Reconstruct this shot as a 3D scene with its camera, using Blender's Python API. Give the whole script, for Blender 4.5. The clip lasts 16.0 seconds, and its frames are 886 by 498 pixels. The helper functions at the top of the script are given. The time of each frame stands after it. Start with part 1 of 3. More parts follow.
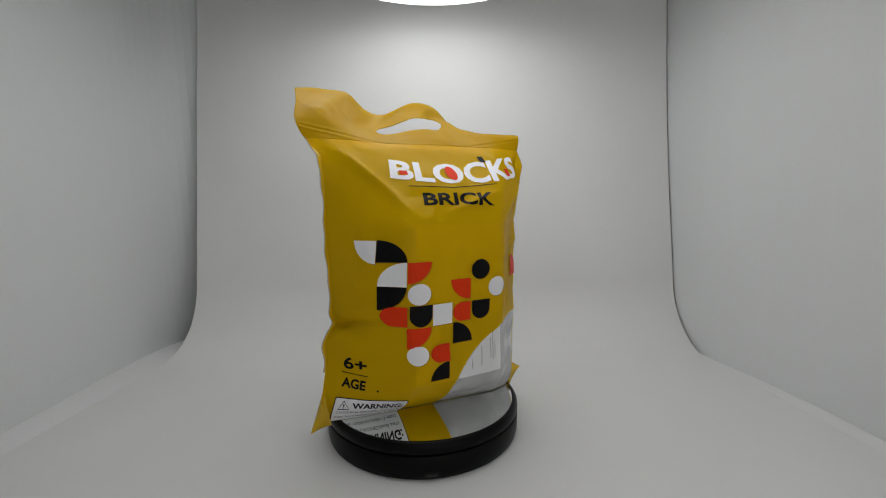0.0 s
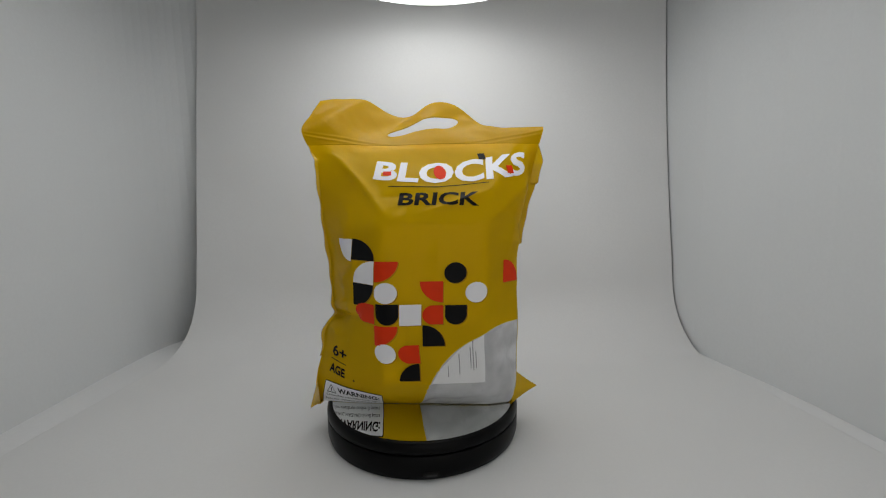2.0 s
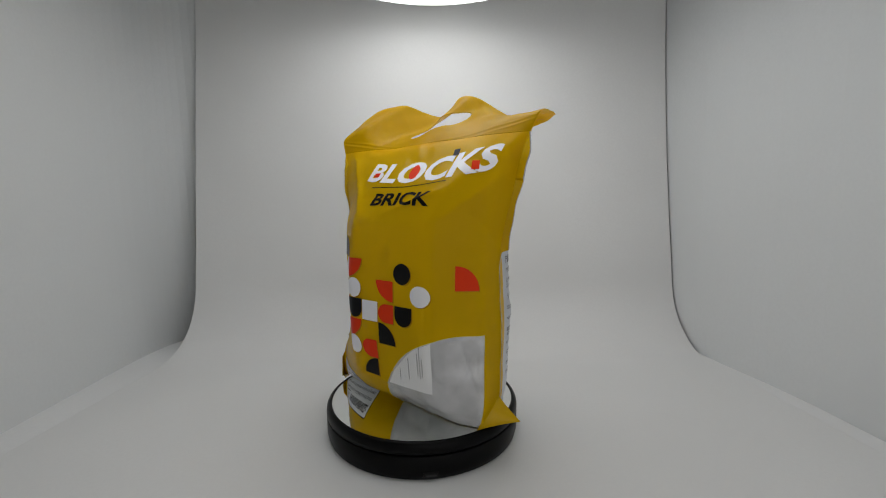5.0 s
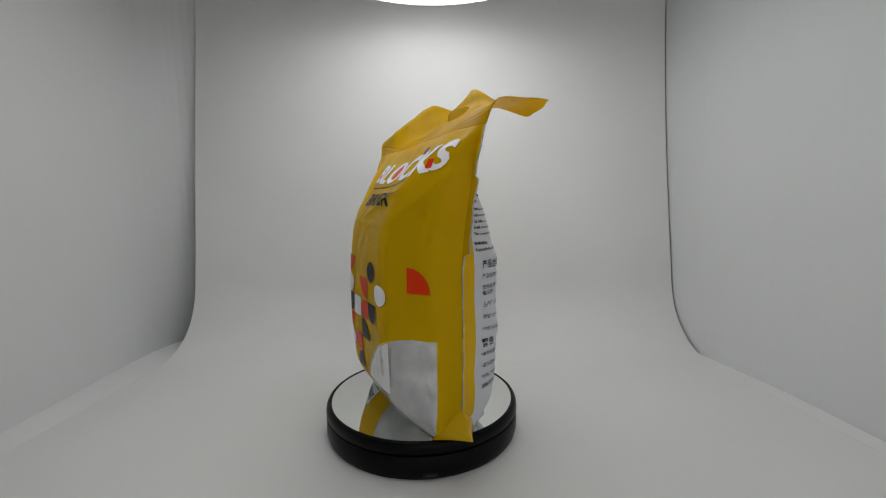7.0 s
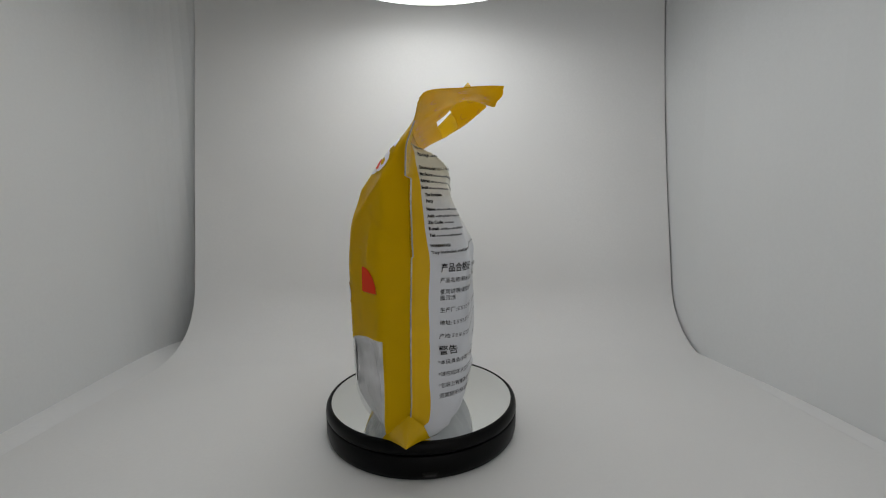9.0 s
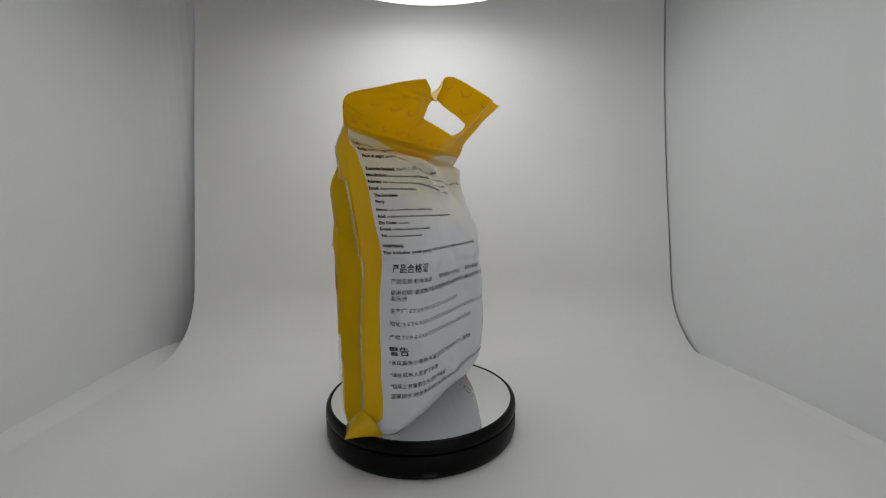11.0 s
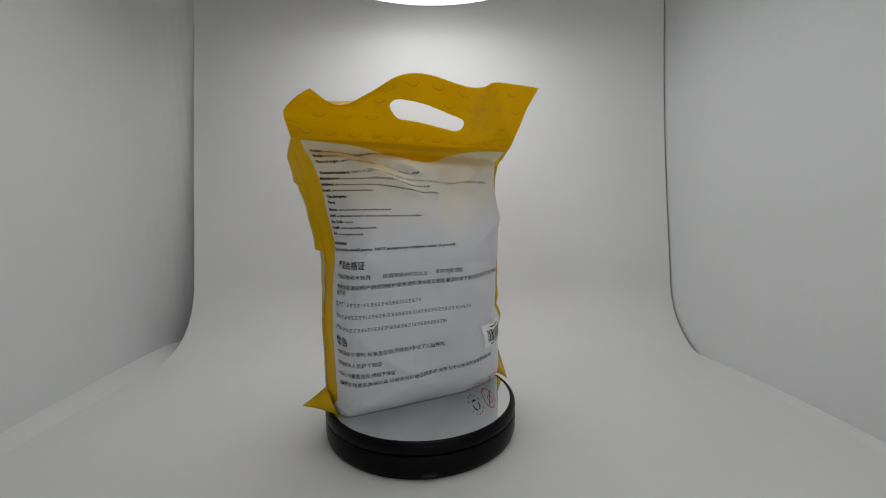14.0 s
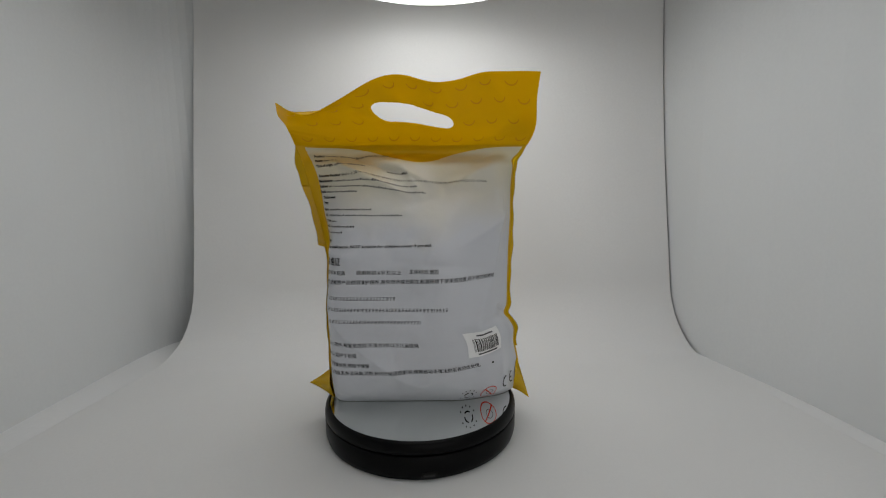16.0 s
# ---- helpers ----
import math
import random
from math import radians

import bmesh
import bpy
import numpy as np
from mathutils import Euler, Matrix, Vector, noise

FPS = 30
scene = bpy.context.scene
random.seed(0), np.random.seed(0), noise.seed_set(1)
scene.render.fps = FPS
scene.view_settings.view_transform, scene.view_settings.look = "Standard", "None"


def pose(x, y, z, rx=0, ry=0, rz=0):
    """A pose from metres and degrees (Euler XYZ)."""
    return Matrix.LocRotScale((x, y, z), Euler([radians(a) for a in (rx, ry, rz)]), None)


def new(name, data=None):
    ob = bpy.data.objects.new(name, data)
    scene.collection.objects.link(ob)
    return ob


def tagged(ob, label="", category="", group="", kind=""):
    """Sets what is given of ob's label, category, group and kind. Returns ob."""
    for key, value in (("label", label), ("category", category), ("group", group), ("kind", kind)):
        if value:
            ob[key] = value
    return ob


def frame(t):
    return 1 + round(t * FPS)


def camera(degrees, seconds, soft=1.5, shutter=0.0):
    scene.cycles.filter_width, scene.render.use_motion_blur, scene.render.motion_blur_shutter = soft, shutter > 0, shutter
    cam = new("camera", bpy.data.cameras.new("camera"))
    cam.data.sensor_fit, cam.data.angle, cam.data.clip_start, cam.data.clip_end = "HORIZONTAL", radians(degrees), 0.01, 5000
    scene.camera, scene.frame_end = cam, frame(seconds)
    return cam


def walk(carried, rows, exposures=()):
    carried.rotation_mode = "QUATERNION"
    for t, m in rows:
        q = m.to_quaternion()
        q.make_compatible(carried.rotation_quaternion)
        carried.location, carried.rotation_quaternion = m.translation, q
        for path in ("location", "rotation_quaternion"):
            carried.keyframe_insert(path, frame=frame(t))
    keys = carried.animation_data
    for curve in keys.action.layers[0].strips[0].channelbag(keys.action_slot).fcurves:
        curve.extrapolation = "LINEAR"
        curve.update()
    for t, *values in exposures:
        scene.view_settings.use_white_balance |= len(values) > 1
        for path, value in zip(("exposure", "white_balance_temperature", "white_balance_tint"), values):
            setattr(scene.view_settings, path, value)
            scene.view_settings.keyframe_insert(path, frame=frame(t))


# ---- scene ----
# ---------- camera and its path ----------
cam = camera(93.66, 16.0, soft=1.1)
EYE = (0.0, -0.4308, 0.2009)


def aim(turn):
    return pose(*EYE, 83.914, 0, -turn) @ pose(0, 0, 0, 0, 0, -0.507)


walk(cam, [(0.0, aim(3.009)), (8.0, aim(3.185)), (16.0, aim(3.345))], exposures=[(0.0, 0.0), (16.0, 0.0)])

# ---------- world and exposure ----------
world = bpy.data.worlds.new("world")
scene.world = world
world.use_nodes = True
world.node_tree.nodes["Background"].inputs[0].default_value = (1.0, 0.985, 0.965, 1)
world.node_tree.nodes["Background"].inputs[1].default_value = 0.70
LAMP = 2.42          # brightness of the round booth lamp
SPIN = 12.848       # degrees per second of the turntable
SPIN0 = 13.327      # its turn at the start
FLOOR = -0.0358     # booth floor under the paper; the mirror's face is at zero


# ---------- materials ----------
def material(name, color, rough=0.5, metal=0.0, grain=0.0, scale=40.0, bump=0.0, bscale=120.0, spec=0.5, second=None, mottle=0.0, mscale=6.0, crinkle=0.0):
    m = bpy.data.materials.new(name)
    m.use_nodes = True
    nt = m.node_tree
    b = nt.nodes["Principled BSDF"]
    b.inputs["Roughness"].default_value = rough
    b.inputs["Metallic"].default_value = metal
    b.inputs["Specular IOR Level"].default_value = spec
    b.inputs["Base Color"].default_value = (*color, 1)
    tc = nt.nodes.new("ShaderNodeTexCoord")
    if grain or mottle:
        n1, n2 = nt.nodes.new("ShaderNodeTexNoise"), nt.nodes.new("ShaderNodeTexNoise")
        n1.inputs["Scale"].default_value, n2.inputs["Scale"].default_value = scale, mscale
        n1.inputs["Detail"].default_value = 4
        for n in (n1, n2):
            nt.links.new(tc.outputs["Object"], n.inputs["Vector"])
        mx = nt.nodes.new("ShaderNodeMix")
        mx.data_type = "RGBA"
        dark = second or tuple(c * (1 - grain) for c in color)
        mx.inputs[6].default_value, mx.inputs[7].default_value = (*color, 1), (*dark, 1)
        spread = []
        for n in (n1, n2):
            mr = nt.nodes.new("ShaderNodeMapRange")
            mr.inputs[1].default_value, mr.inputs[2].default_value = 0.33, 0.67
            nt.links.new(n.outputs[0], mr.inputs[0])
            spread.append(mr.outputs[0])
        nt.links.new(spread[0], mx.inputs[0])
        mx2 = nt.nodes.new("ShaderNodeMix")
        mx2.data_type = "RGBA"
        mx2.inputs[7].default_value = (*[c * (1 - mottle) for c in color], 1)
        nt.links.new(mx.outputs[2], mx2.inputs[6])
        nt.links.new(spread[1], mx2.inputs[0])
        nt.links.new(mx2.outputs[2], b.inputs["Base Color"])
    if bump:
        n3, bp = nt.nodes.new("ShaderNodeTexNoise"), nt.nodes.new("ShaderNodeBump")
        n3.inputs["Scale"].default_value = bscale
        n3.inputs["Detail"].default_value = 5
        bp.inputs["Strength"].default_value = bump
        bp.inputs["Distance"].default_value = 0.002
        nt.links.new(tc.outputs["Object"], n3.inputs["Vector"])
        nt.links.new(n3.outputs[0], bp.inputs["Height"])
        nt.links.new(bp.outputs[0], b.inputs["Normal"])
    if crinkle:
        # sharp creases at two sizes over the fine relief, stretched a little along the film
        last = bp
        for size, depth, stretch in ((15.0, 1.0, (1.0, 1.0, 0.55)), (38.0, 0.45, (1.0, 1.0, 0.8))):
            mp, no, b2 = [nt.nodes.new("ShaderNode" + k) for k in ("Mapping", "TexNoise", "Bump")]
            mp.inputs["Scale"].default_value = stretch
            mp.inputs["Rotation"].default_value = (0.3, 0.5, 0.2)
            no.noise_type = "RIDGED_MULTIFRACTAL"
            no.inputs["Scale"].default_value = size
            no.inputs["Detail"].default_value = 1.5
            no.inputs["Distortion"].default_value = 0.4
            b2.inputs["Strength"].default_value = crinkle * depth
            b2.inputs["Distance"].default_value = 0.007
            nt.links.new(tc.outputs["Object"], mp.inputs["Vector"])
            nt.links.new(mp.outputs[0], no.inputs["Vector"])
            nt.links.new(no.outputs[0], b2.inputs["Height"])
            nt.links.new(last.outputs[0], b2.inputs["Normal"])
            last = b2
        nt.links.new(last.outputs[0], b.inputs["Normal"])
    return m


PAPER = material("white_paper", (0.80, 0.797, 0.792), 0.75, grain=0.03, scale=300, bump=0.05, bscale=600, mottle=0.05, mscale=5)
BOARD = material("white_board", (0.80, 0.80, 0.80), 0.55, grain=0.03, scale=150, bump=0.06, bscale=60, mottle=0.05, mscale=4)
FABRIC = material("white_fabric", (0.70, 0.714, 0.72), 0.6, grain=0.03, scale=250, bump=0.1, bscale=22, mottle=0.06, mscale=3)
BLACK = material("black_plastic", (0.002, 0.002, 0.0023), 0.35, grain=0.3, scale=200, bump=0.03, bscale=900, spec=0.11)
# solid block's colour that stands in for the shade inside the socket
DARK = material("dark_hollow", (0.003, 0.003, 0.003), 0.6)
# dark grey lip, a little lighter than the black base
LIP = material("dark_grey_plastic", (0.008, 0.008, 0.008), 0.45, spec=0.2)
STEEL = material("dark_steel", (0.08, 0.08, 0.08), 0.4, metal=1.0)
MIRROR = material("mirror_glass", (0.86, 0.88, 0.86), 0.02, metal=1.0)
YELLOW = material("yellow_film", (0.67, 0.412, 0.001), 0.22, grain=0.06, scale=60, bump=0.2, bscale=75, mottle=0.10, mscale=14, spec=0.28, crinkle=0.9)
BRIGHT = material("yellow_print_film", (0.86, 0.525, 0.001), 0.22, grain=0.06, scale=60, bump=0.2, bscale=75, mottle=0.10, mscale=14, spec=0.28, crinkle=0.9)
# the yellow film darkened, so its colour holds back the lamplight on the header
DIM_YELLOW = material("yellow_film_dimmed", (0.62, 0.387, 0.001), 0.26, grain=0.06, scale=60, bump=0.2, bscale=75, mottle=0.10, mscale=14, spec=0.2, crinkle=0.7)
YELLOW_BACK = material("yellow_film_inside", (0.72, 0.43, 0.002), 0.42, grain=0.06, scale=60, bump=0.10, bscale=60, mottle=0.10, mscale=14, spec=0.2)
SHELL = material("lamp_shell", (0.75, 0.76, 0.76), 0.4, grain=0.03, scale=50)
WHITEPRINT = material("white_print", (0.88, 0.88, 0.90), 0.34, grain=0.03, scale=80, bump=0.05, bscale=70, spec=0.15)
REDPRINT = material("red_print", (0.78, 0.045, 0.008), 0.32, grain=0.08, scale=80, bump=0.05, bscale=70, spec=0.08)
BLACKPRINT = material("black_print", (0.007, 0.007, 0.008), 0.32, grain=0.2, scale=80, bump=0.05, bscale=70, spec=0.08)
OCHREPRINT = material("ochre_print", (0.56, 0.30, 0.003), 0.38, grain=0.1, scale=80, spec=0.15)
STUDPRINT = material("stud_print", (0.60, 0.33, 0.002), 0.4, spec=0.15)
EDGEWHITE = material("white_film_edge", (0.62, 0.62, 0.59), 0.3, grain=0.5, scale=160, mottle=0.5, mscale=45)
CARD = material("white_card", (0.88, 0.88, 0.88), 0.5, grain=0.02, scale=90)
# grain and mottle put the light and dark of its creases into the colour
INNER = material("clear_inner_bag", (0.76, 0.76, 0.77), 0.2, grain=0.42, scale=52, bump=0.8, bscale=50, mottle=0.35, mscale=26, crinkle=0.9)


def label_material():
    m = material("white_label_film", (0.70, 0.71, 0.75), 0.28, bump=0.2, bscale=60, spec=0.4, crinkle=0.6)
    nt = m.node_tree
    b = nt.nodes["Principled BSDF"]
    tc = [n for n in nt.nodes if n.type == "TEX_COORD"][0]
    sep, mr, no, ad, mx = [nt.nodes.new("ShaderNode" + k) for k in ("SeparateXYZ", "MapRange", "TexNoise", "Math", "Mix")]
    nt.links.new(tc.outputs["Object"], sep.inputs[0])
    no.inputs["Scale"].default_value = 22
    nt.links.new(tc.outputs["Object"], no.inputs["Vector"])
    ad.operation = "MULTIPLY_ADD"
    ad.inputs[1].default_value = 0.07
    nt.links.new(no.outputs[0], ad.inputs[0])
    nt.links.new(sep.outputs[2], ad.inputs[2])
    mr.inputs[1].default_value, mr.inputs[2].default_value = 0.205, 0.300
    nt.links.new(ad.outputs[0], mr.inputs[0])
    # cream near the top: light through the yellow film, mixed into the label's colour
    mx.data_type = "RGBA"
    mx.inputs[6].default_value, mx.inputs[7].default_value = (0.62, 0.635, 0.675, 1), (0.70, 0.64, 0.43, 1)
    nt.links.new(mr.outputs[0], mx.inputs[0])
    nt.links.new(mx.outputs[2], b.inputs["Base Color"])
    return m


LABEL = label_material()


def thin_film(base, share, name, gloss=0.2, tint=(0.98, 0.76, 0.03)):
    """A film so thin that part of the light comes through it."""
    m = base.copy()
    m.name = name
    nt = m.node_tree
    b = nt.nodes["Principled BSDF"]
    tr, mx = nt.nodes.new("ShaderNodeBsdfTranslucent"), nt.nodes.new("ShaderNodeMixShader")
    tr.inputs[0].default_value = (*tint, 1)
    mx.inputs[0].default_value = share
    b.inputs["Specular IOR Level"].default_value = gloss
    nt.links.new(b.outputs[0], mx.inputs[1])
    nt.links.new(tr.outputs[0], mx.inputs[2])
    nt.links.new(mx.outputs[0], nt.nodes["Material Output"].inputs[0])
    return m


# paper lets some light through to the gap behind it
SWEEP = thin_film(PAPER, 0.09, "thin_white_paper", 0.4, (0.85, 0.848, 0.842))
FRONTFILM = thin_film(BRIGHT, 0.42, "yellow_front_film", 0.12, (0.96, 0.74, 0.03))
HEADERFILM = thin_film(DIM_YELLOW, 0.46, "thin_yellow_film_dimmed", 0.10, (0.86, 0.62, 0.010))


def glow_material(name, color, strength):
    m = bpy.data.materials.new(name)
    m.use_nodes = True
    b = m.node_tree.nodes["Principled BSDF"]
    b.inputs["Base Color"].default_value = (0.8, 0.8, 0.8, 1)
    b.inputs["Emission Color"].default_value = (*color, 1)
    b.inputs["Emission Strength"].default_value = strength
    return m


def film_material():
    m = bpy.data.materials.new("clear_window_film")
    m.use_nodes = True
    nt = m.node_tree
    b = nt.nodes["Principled BSDF"]
    b.inputs["Base Color"].default_value = (0.8, 0.8, 0.8, 1)
    b.inputs["Roughness"].default_value = 0.18
    tr, mx = nt.nodes.new("ShaderNodeBsdfTransparent"), nt.nodes.new("ShaderNodeMixShader")
    mx.inputs[0].default_value = 0.13
    nt.links.new(tr.outputs[0], mx.inputs[1])
    nt.links.new(b.outputs[0], mx.inputs[2])
    nt.links.new(mx.outputs[0], nt.nodes["Material Output"].inputs[0])
    tc, n3, bp = [nt.nodes.new("ShaderNode" + k) for k in ("TexCoord", "TexNoise", "Bump")]
    n3.noise_type = "RIDGED_MULTIFRACTAL"
    n3.inputs["Scale"].default_value = 34
    n3.inputs["Detail"].default_value = 2.0
    n3.inputs["Distortion"].default_value = 0.6
    bp.inputs["Strength"].default_value = 0.8
    bp.inputs["Distance"].default_value = 0.006
    nt.links.new(tc.outputs["Object"], n3.inputs["Vector"])
    nt.links.new(n3.outputs[0], bp.inputs["Height"])
    nt.links.new(bp.outputs[0], b.inputs["Normal"])
    return m


GLOW = glow_material("lamp_diffuser", (0.985, 1.0, 0.99), LAMP)
FILM = film_material()


# ---------- building helpers ----------
def mesh_object(name, verts, faces, mat, parent=None, label="", smooth=True):
    me = bpy.data.meshes.new(name)
    me.from_pydata([tuple(v) for v in verts], [], faces)
    me.materials.append(mat)
    me.validate()
    if smooth:
        me.polygons.foreach_set("use_smooth", [True] * len(me.polygons))
    ob = new(name, me)
    ob.parent = parent
    return tagged(ob, label)


def part(name, bm, mat, parent=None, label="", smooth=False):
    me = bpy.data.meshes.new(name)
    bm.to_mesh(me)
    bm.free()
    me.materials.append(mat)
    if smooth:
        me.polygons.foreach_set("use_smooth", [True] * len(me.polygons))
    ob = new(name, me)
    ob.parent = parent
    return tagged(ob, label)


def box_bm(lo, hi, bevel=0.0):
    bm = bmesh.new()
    bmesh.ops.create_cube(bm, size=1)
    for v in bm.verts:
        v.co = [lo[i] + (v.co[i] + 0.5) * (hi[i] - lo[i]) for i in range(3)]
    if bevel:
        bmesh.ops.bevel(bm, geom=bm.edges[:], offset=bevel, segments=2, affect="EDGES")
    return bm


def lathe(profile, n=96, closed=False):
    """Verts and faces of a profile of (radius, z) turned round the z axis."""
    verts, faces = [], []
    for i in range(n):
        a = 2 * math.pi * i / n
        verts += [(r * math.cos(a), r * math.sin(a), z) for r, z in profile]
    k = len(profile)
    for i in range(n):
        j = (i + 1) % n
        for p in range(k if closed else k - 1):
            q = (p + 1) % k
            faces.append((i * k + p, j * k + p, j * k + q, i * k + q))
    return verts, faces


# ---------- the booth ----------
def paper_left(y):
    """Where the left edge of the paper runs over the floor."""
    return -0.401 + 0.075 * max(0.0, y + 0.03)


PAPER_RIGHT = 0.427


def prism(outline_xy, z0, z1):
    """An upright body over an outline drawn counter-clockwise from above."""
    bm = bmesh.new()
    lo, hi = [[bm.verts.new((x, y, z)) for x, y in outline_xy] for z in (z0, z1)]
    bm.faces.new(hi)
    bm.faces.new(lo[::-1])
    for i in range(len(outline_xy)):
        j = (i + 1) % len(outline_xy)
        bm.faces.new((lo[i], lo[j], hi[j], hi[i]))
    return bm


def booth():
    x0, x1, y0, y1, top = -0.442, 0.452, -0.56, 0.375, 0.66
    th = 0.012
    tagged(part("floor", box_bm((x0 - th, y0 - th, FLOOR - 0.016), (x1 + th, y1 + th, FLOOR - 0.004)), BOARD), "white board floor of the photo booth", "floor", kind="structure")
    # both side fabrics are drawn in towards the edges of the paper at the back
    foot = [(0, y0), (0, 0.10)] + [(0.075 * (k / 16) ** 3.2, 0.10 + 0.240 * (1 - (1 - k / 16) ** 1.8)) for k in range(1, 17)] + [(0.075, y1), (-th, y1), (-th, y0)]
    wl = part("wall_left", prism(foot, FLOOR - 0.004, top), FABRIC)
    wl.matrix_basis = pose(x0, 0, 0, 0, -1.0, 0)
    tagged(wl, "plain white fabric side wall of the photo booth", "wall", kind="structure")
    foot = [(0, y0), (th, y0), (th, y1), (-0.0235, y1), (-0.0230, 0.31), (-0.0225, 0.25), (-0.0205, 0.19), (-0.0150, 0.13), (-0.0060, 0.07), (0, 0)]
    wr = part("wall_right", prism(foot, FLOOR - 0.004, top), FABRIC)
    wr.matrix_basis = pose(x1, 0, 0)
    tagged(wr, "plain white fabric side wall of the photo booth", "wall", kind="structure")
    tagged(part("wall_back", box_bm((x0 - th, y1, FLOOR - 0.004), (x1 + th, y1 + th, top)), FABRIC), "white fabric back wall behind the paper sweep", "wall", kind="structure")
    # unseen front flap, added: its off-centre opening lets in and shapes the room light
    fx0, fx1, fz0, fz1 = x0 + 0.34, x1 - 0.03, FLOOR + 0.02, top - 0.12
    bm = bmesh.new()
    for lo, hi in (((x0 - th, FLOOR - 0.004), (fx0, top)), ((fx1, FLOOR - 0.004), (x1 + th, top)), ((fx0, FLOOR - 0.004), (fx1, fz0)), ((fx0, fz1), (fx1, top))):
        b2 = box_bm((lo[0], y0 - th, lo[1]), (hi[0], y0, hi[1]))
        me = bpy.data.meshes.new("flap")
        b2.to_mesh(me)
        b2.free()
        bm.from_mesh(me)
        bpy.data.meshes.remove(me)
    tagged(part("front_light_flap", bm, FABRIC), "unseen white front flap with a wide opening, added to shape room light", "wall", kind="structure")
    tagged(part("ceiling", box_bm((x0 - th, y0 - th, top), (x1 + th, y1 + th, top + th)), FABRIC), "white fabric ceiling of the photo booth", "ceiling", kind="structure")
    # low white strips along the foot of both side walls, level with the paper
    ys = [y0 + (0.31 - y0) * i / 14 for i in range(15)]
    strip = [(paper_left(y) - 0.0004, y) for y in ys] + [(-0.452, 0.31), (-0.452, y0)]
    tagged(part("trim", prism(strip, FLOOR - 0.004, FLOOR + 0.0021), BOARD), "white plastic strip along the foot of the wall", "trim", kind="structure")
    strip = [(PAPER_RIGHT + 0.0004, y0), (x1 - 0.0005, y0), (x1 - 0.0005, 0.0), (x1 - 0.0055, 0.065), (x1 - 0.0145, 0.125), (x1 - 0.0202, 0.188), (x1 - 0.0222, 0.24), (PAPER_RIGHT + 0.0004, 0.24)]
    tagged(part("trim", prism(strip, FLOOR - 0.004, FLOOR + 0.0021), BOARD), "white plastic strip along the foot of the wall", "trim", kind="structure")


def sweep():
    """The paper sheet that hangs at the back and runs out over the floor in a soft bend."""
    prof = []
    for i in range(24):
        prof.append((-0.54 + 0.70 * i / 23, FLOOR + 0.0025))
    r = 0.105
    for i in range(1, 25):
        a = math.radians(82 * i / 24)
        prof.append((0.16 + 1.02 * r * math.sin(a), FLOOR + 0.0025 + r * 1.15 * (1 - math.cos(a))))
    ye, ze = prof[-1]
    for i in range(1, 30):
        f = i / 29
        prof.append((ye + 0.014 * (1 - (1 - f) ** 3) + 0.045 * f, ze + (0.63 - ze) * f))
    verts, faces = [], []
    across = [0.0, 0.0008] + [i / 38 for i in range(1, 38)] + [0.9992, 1.0]
    nx = len(across) - 1
    for y, z in prof:
        for f in across:
            h = max(0.0, z)
            skew = 0.038 * (0.5 - f) * min(1.0, max(0.0, (y - 0.10) / 0.12))
            xl = paper_left(y)
            xr = PAPER_RIGHT
            dy = 0.004 * math.sin(5 * f + 7 * h) * min(1, h * 8)
            xl2 = xl - 0.006 * math.sin(min(1, h / 0.5) * math.pi)
            verts.append((xl2 + (xr - xl2) * f, y + skew + dy, z))
    for j in range(len(prof) - 1):
        for i in range(nx):
            a = j * (nx + 1) + i
            faces.append((a, a + 1, a + nx + 2, a + nx + 1))
    ob = mesh_object("backdrop", verts, faces, SWEEP)
    mod = ob.modifiers.new("thickness", "SOLIDIFY")
    mod.thickness, mod.offset = 0.0008, -1
    tagged(ob, "seamless white paper sweep curving from wall to floor", "backdrop", kind="structure")


def booth_lamp():
    cx, cy, z, r = 0.017, 0.040, 0.5062, 0.222
    root = new("booth_lamp")
    root.location = (cx, cy, z)
    tagged(root, "round white LED booth lamp, lit, hanging under the ceiling", "lamp")
    v, f = lathe([(0.001, 0.0005), (r - 0.030, 0.0005), (r - 0.014, 0.0018), (r - 0.005, 0.0055), (r - 0.002, 0.0095), (r - 0.002, 0.0165), (0.001, 0.0165)], 96)
    mesh_object("diffuser", v, f, GLOW, root, "glowing frosted diffuser disc", smooth=False)
    v, f = lathe([(0.02, 0.0170), (r, 0.0170), (r, 0.037), (r - 0.02, 0.045), (0.02, 0.045)], 96, True)
    mesh_object("housing", v, f, SHELL, root, "white metal lamp housing", smooth=False)
    v, f = lathe([(0.0005, 0.045), (0.008, 0.045), (0.008, 0.1538), (0.0005, 0.1538)], 20)
    mesh_object("stem", v, f, SHELL, root, "white hanging stem")


booth()
sweep()
booth_lamp()


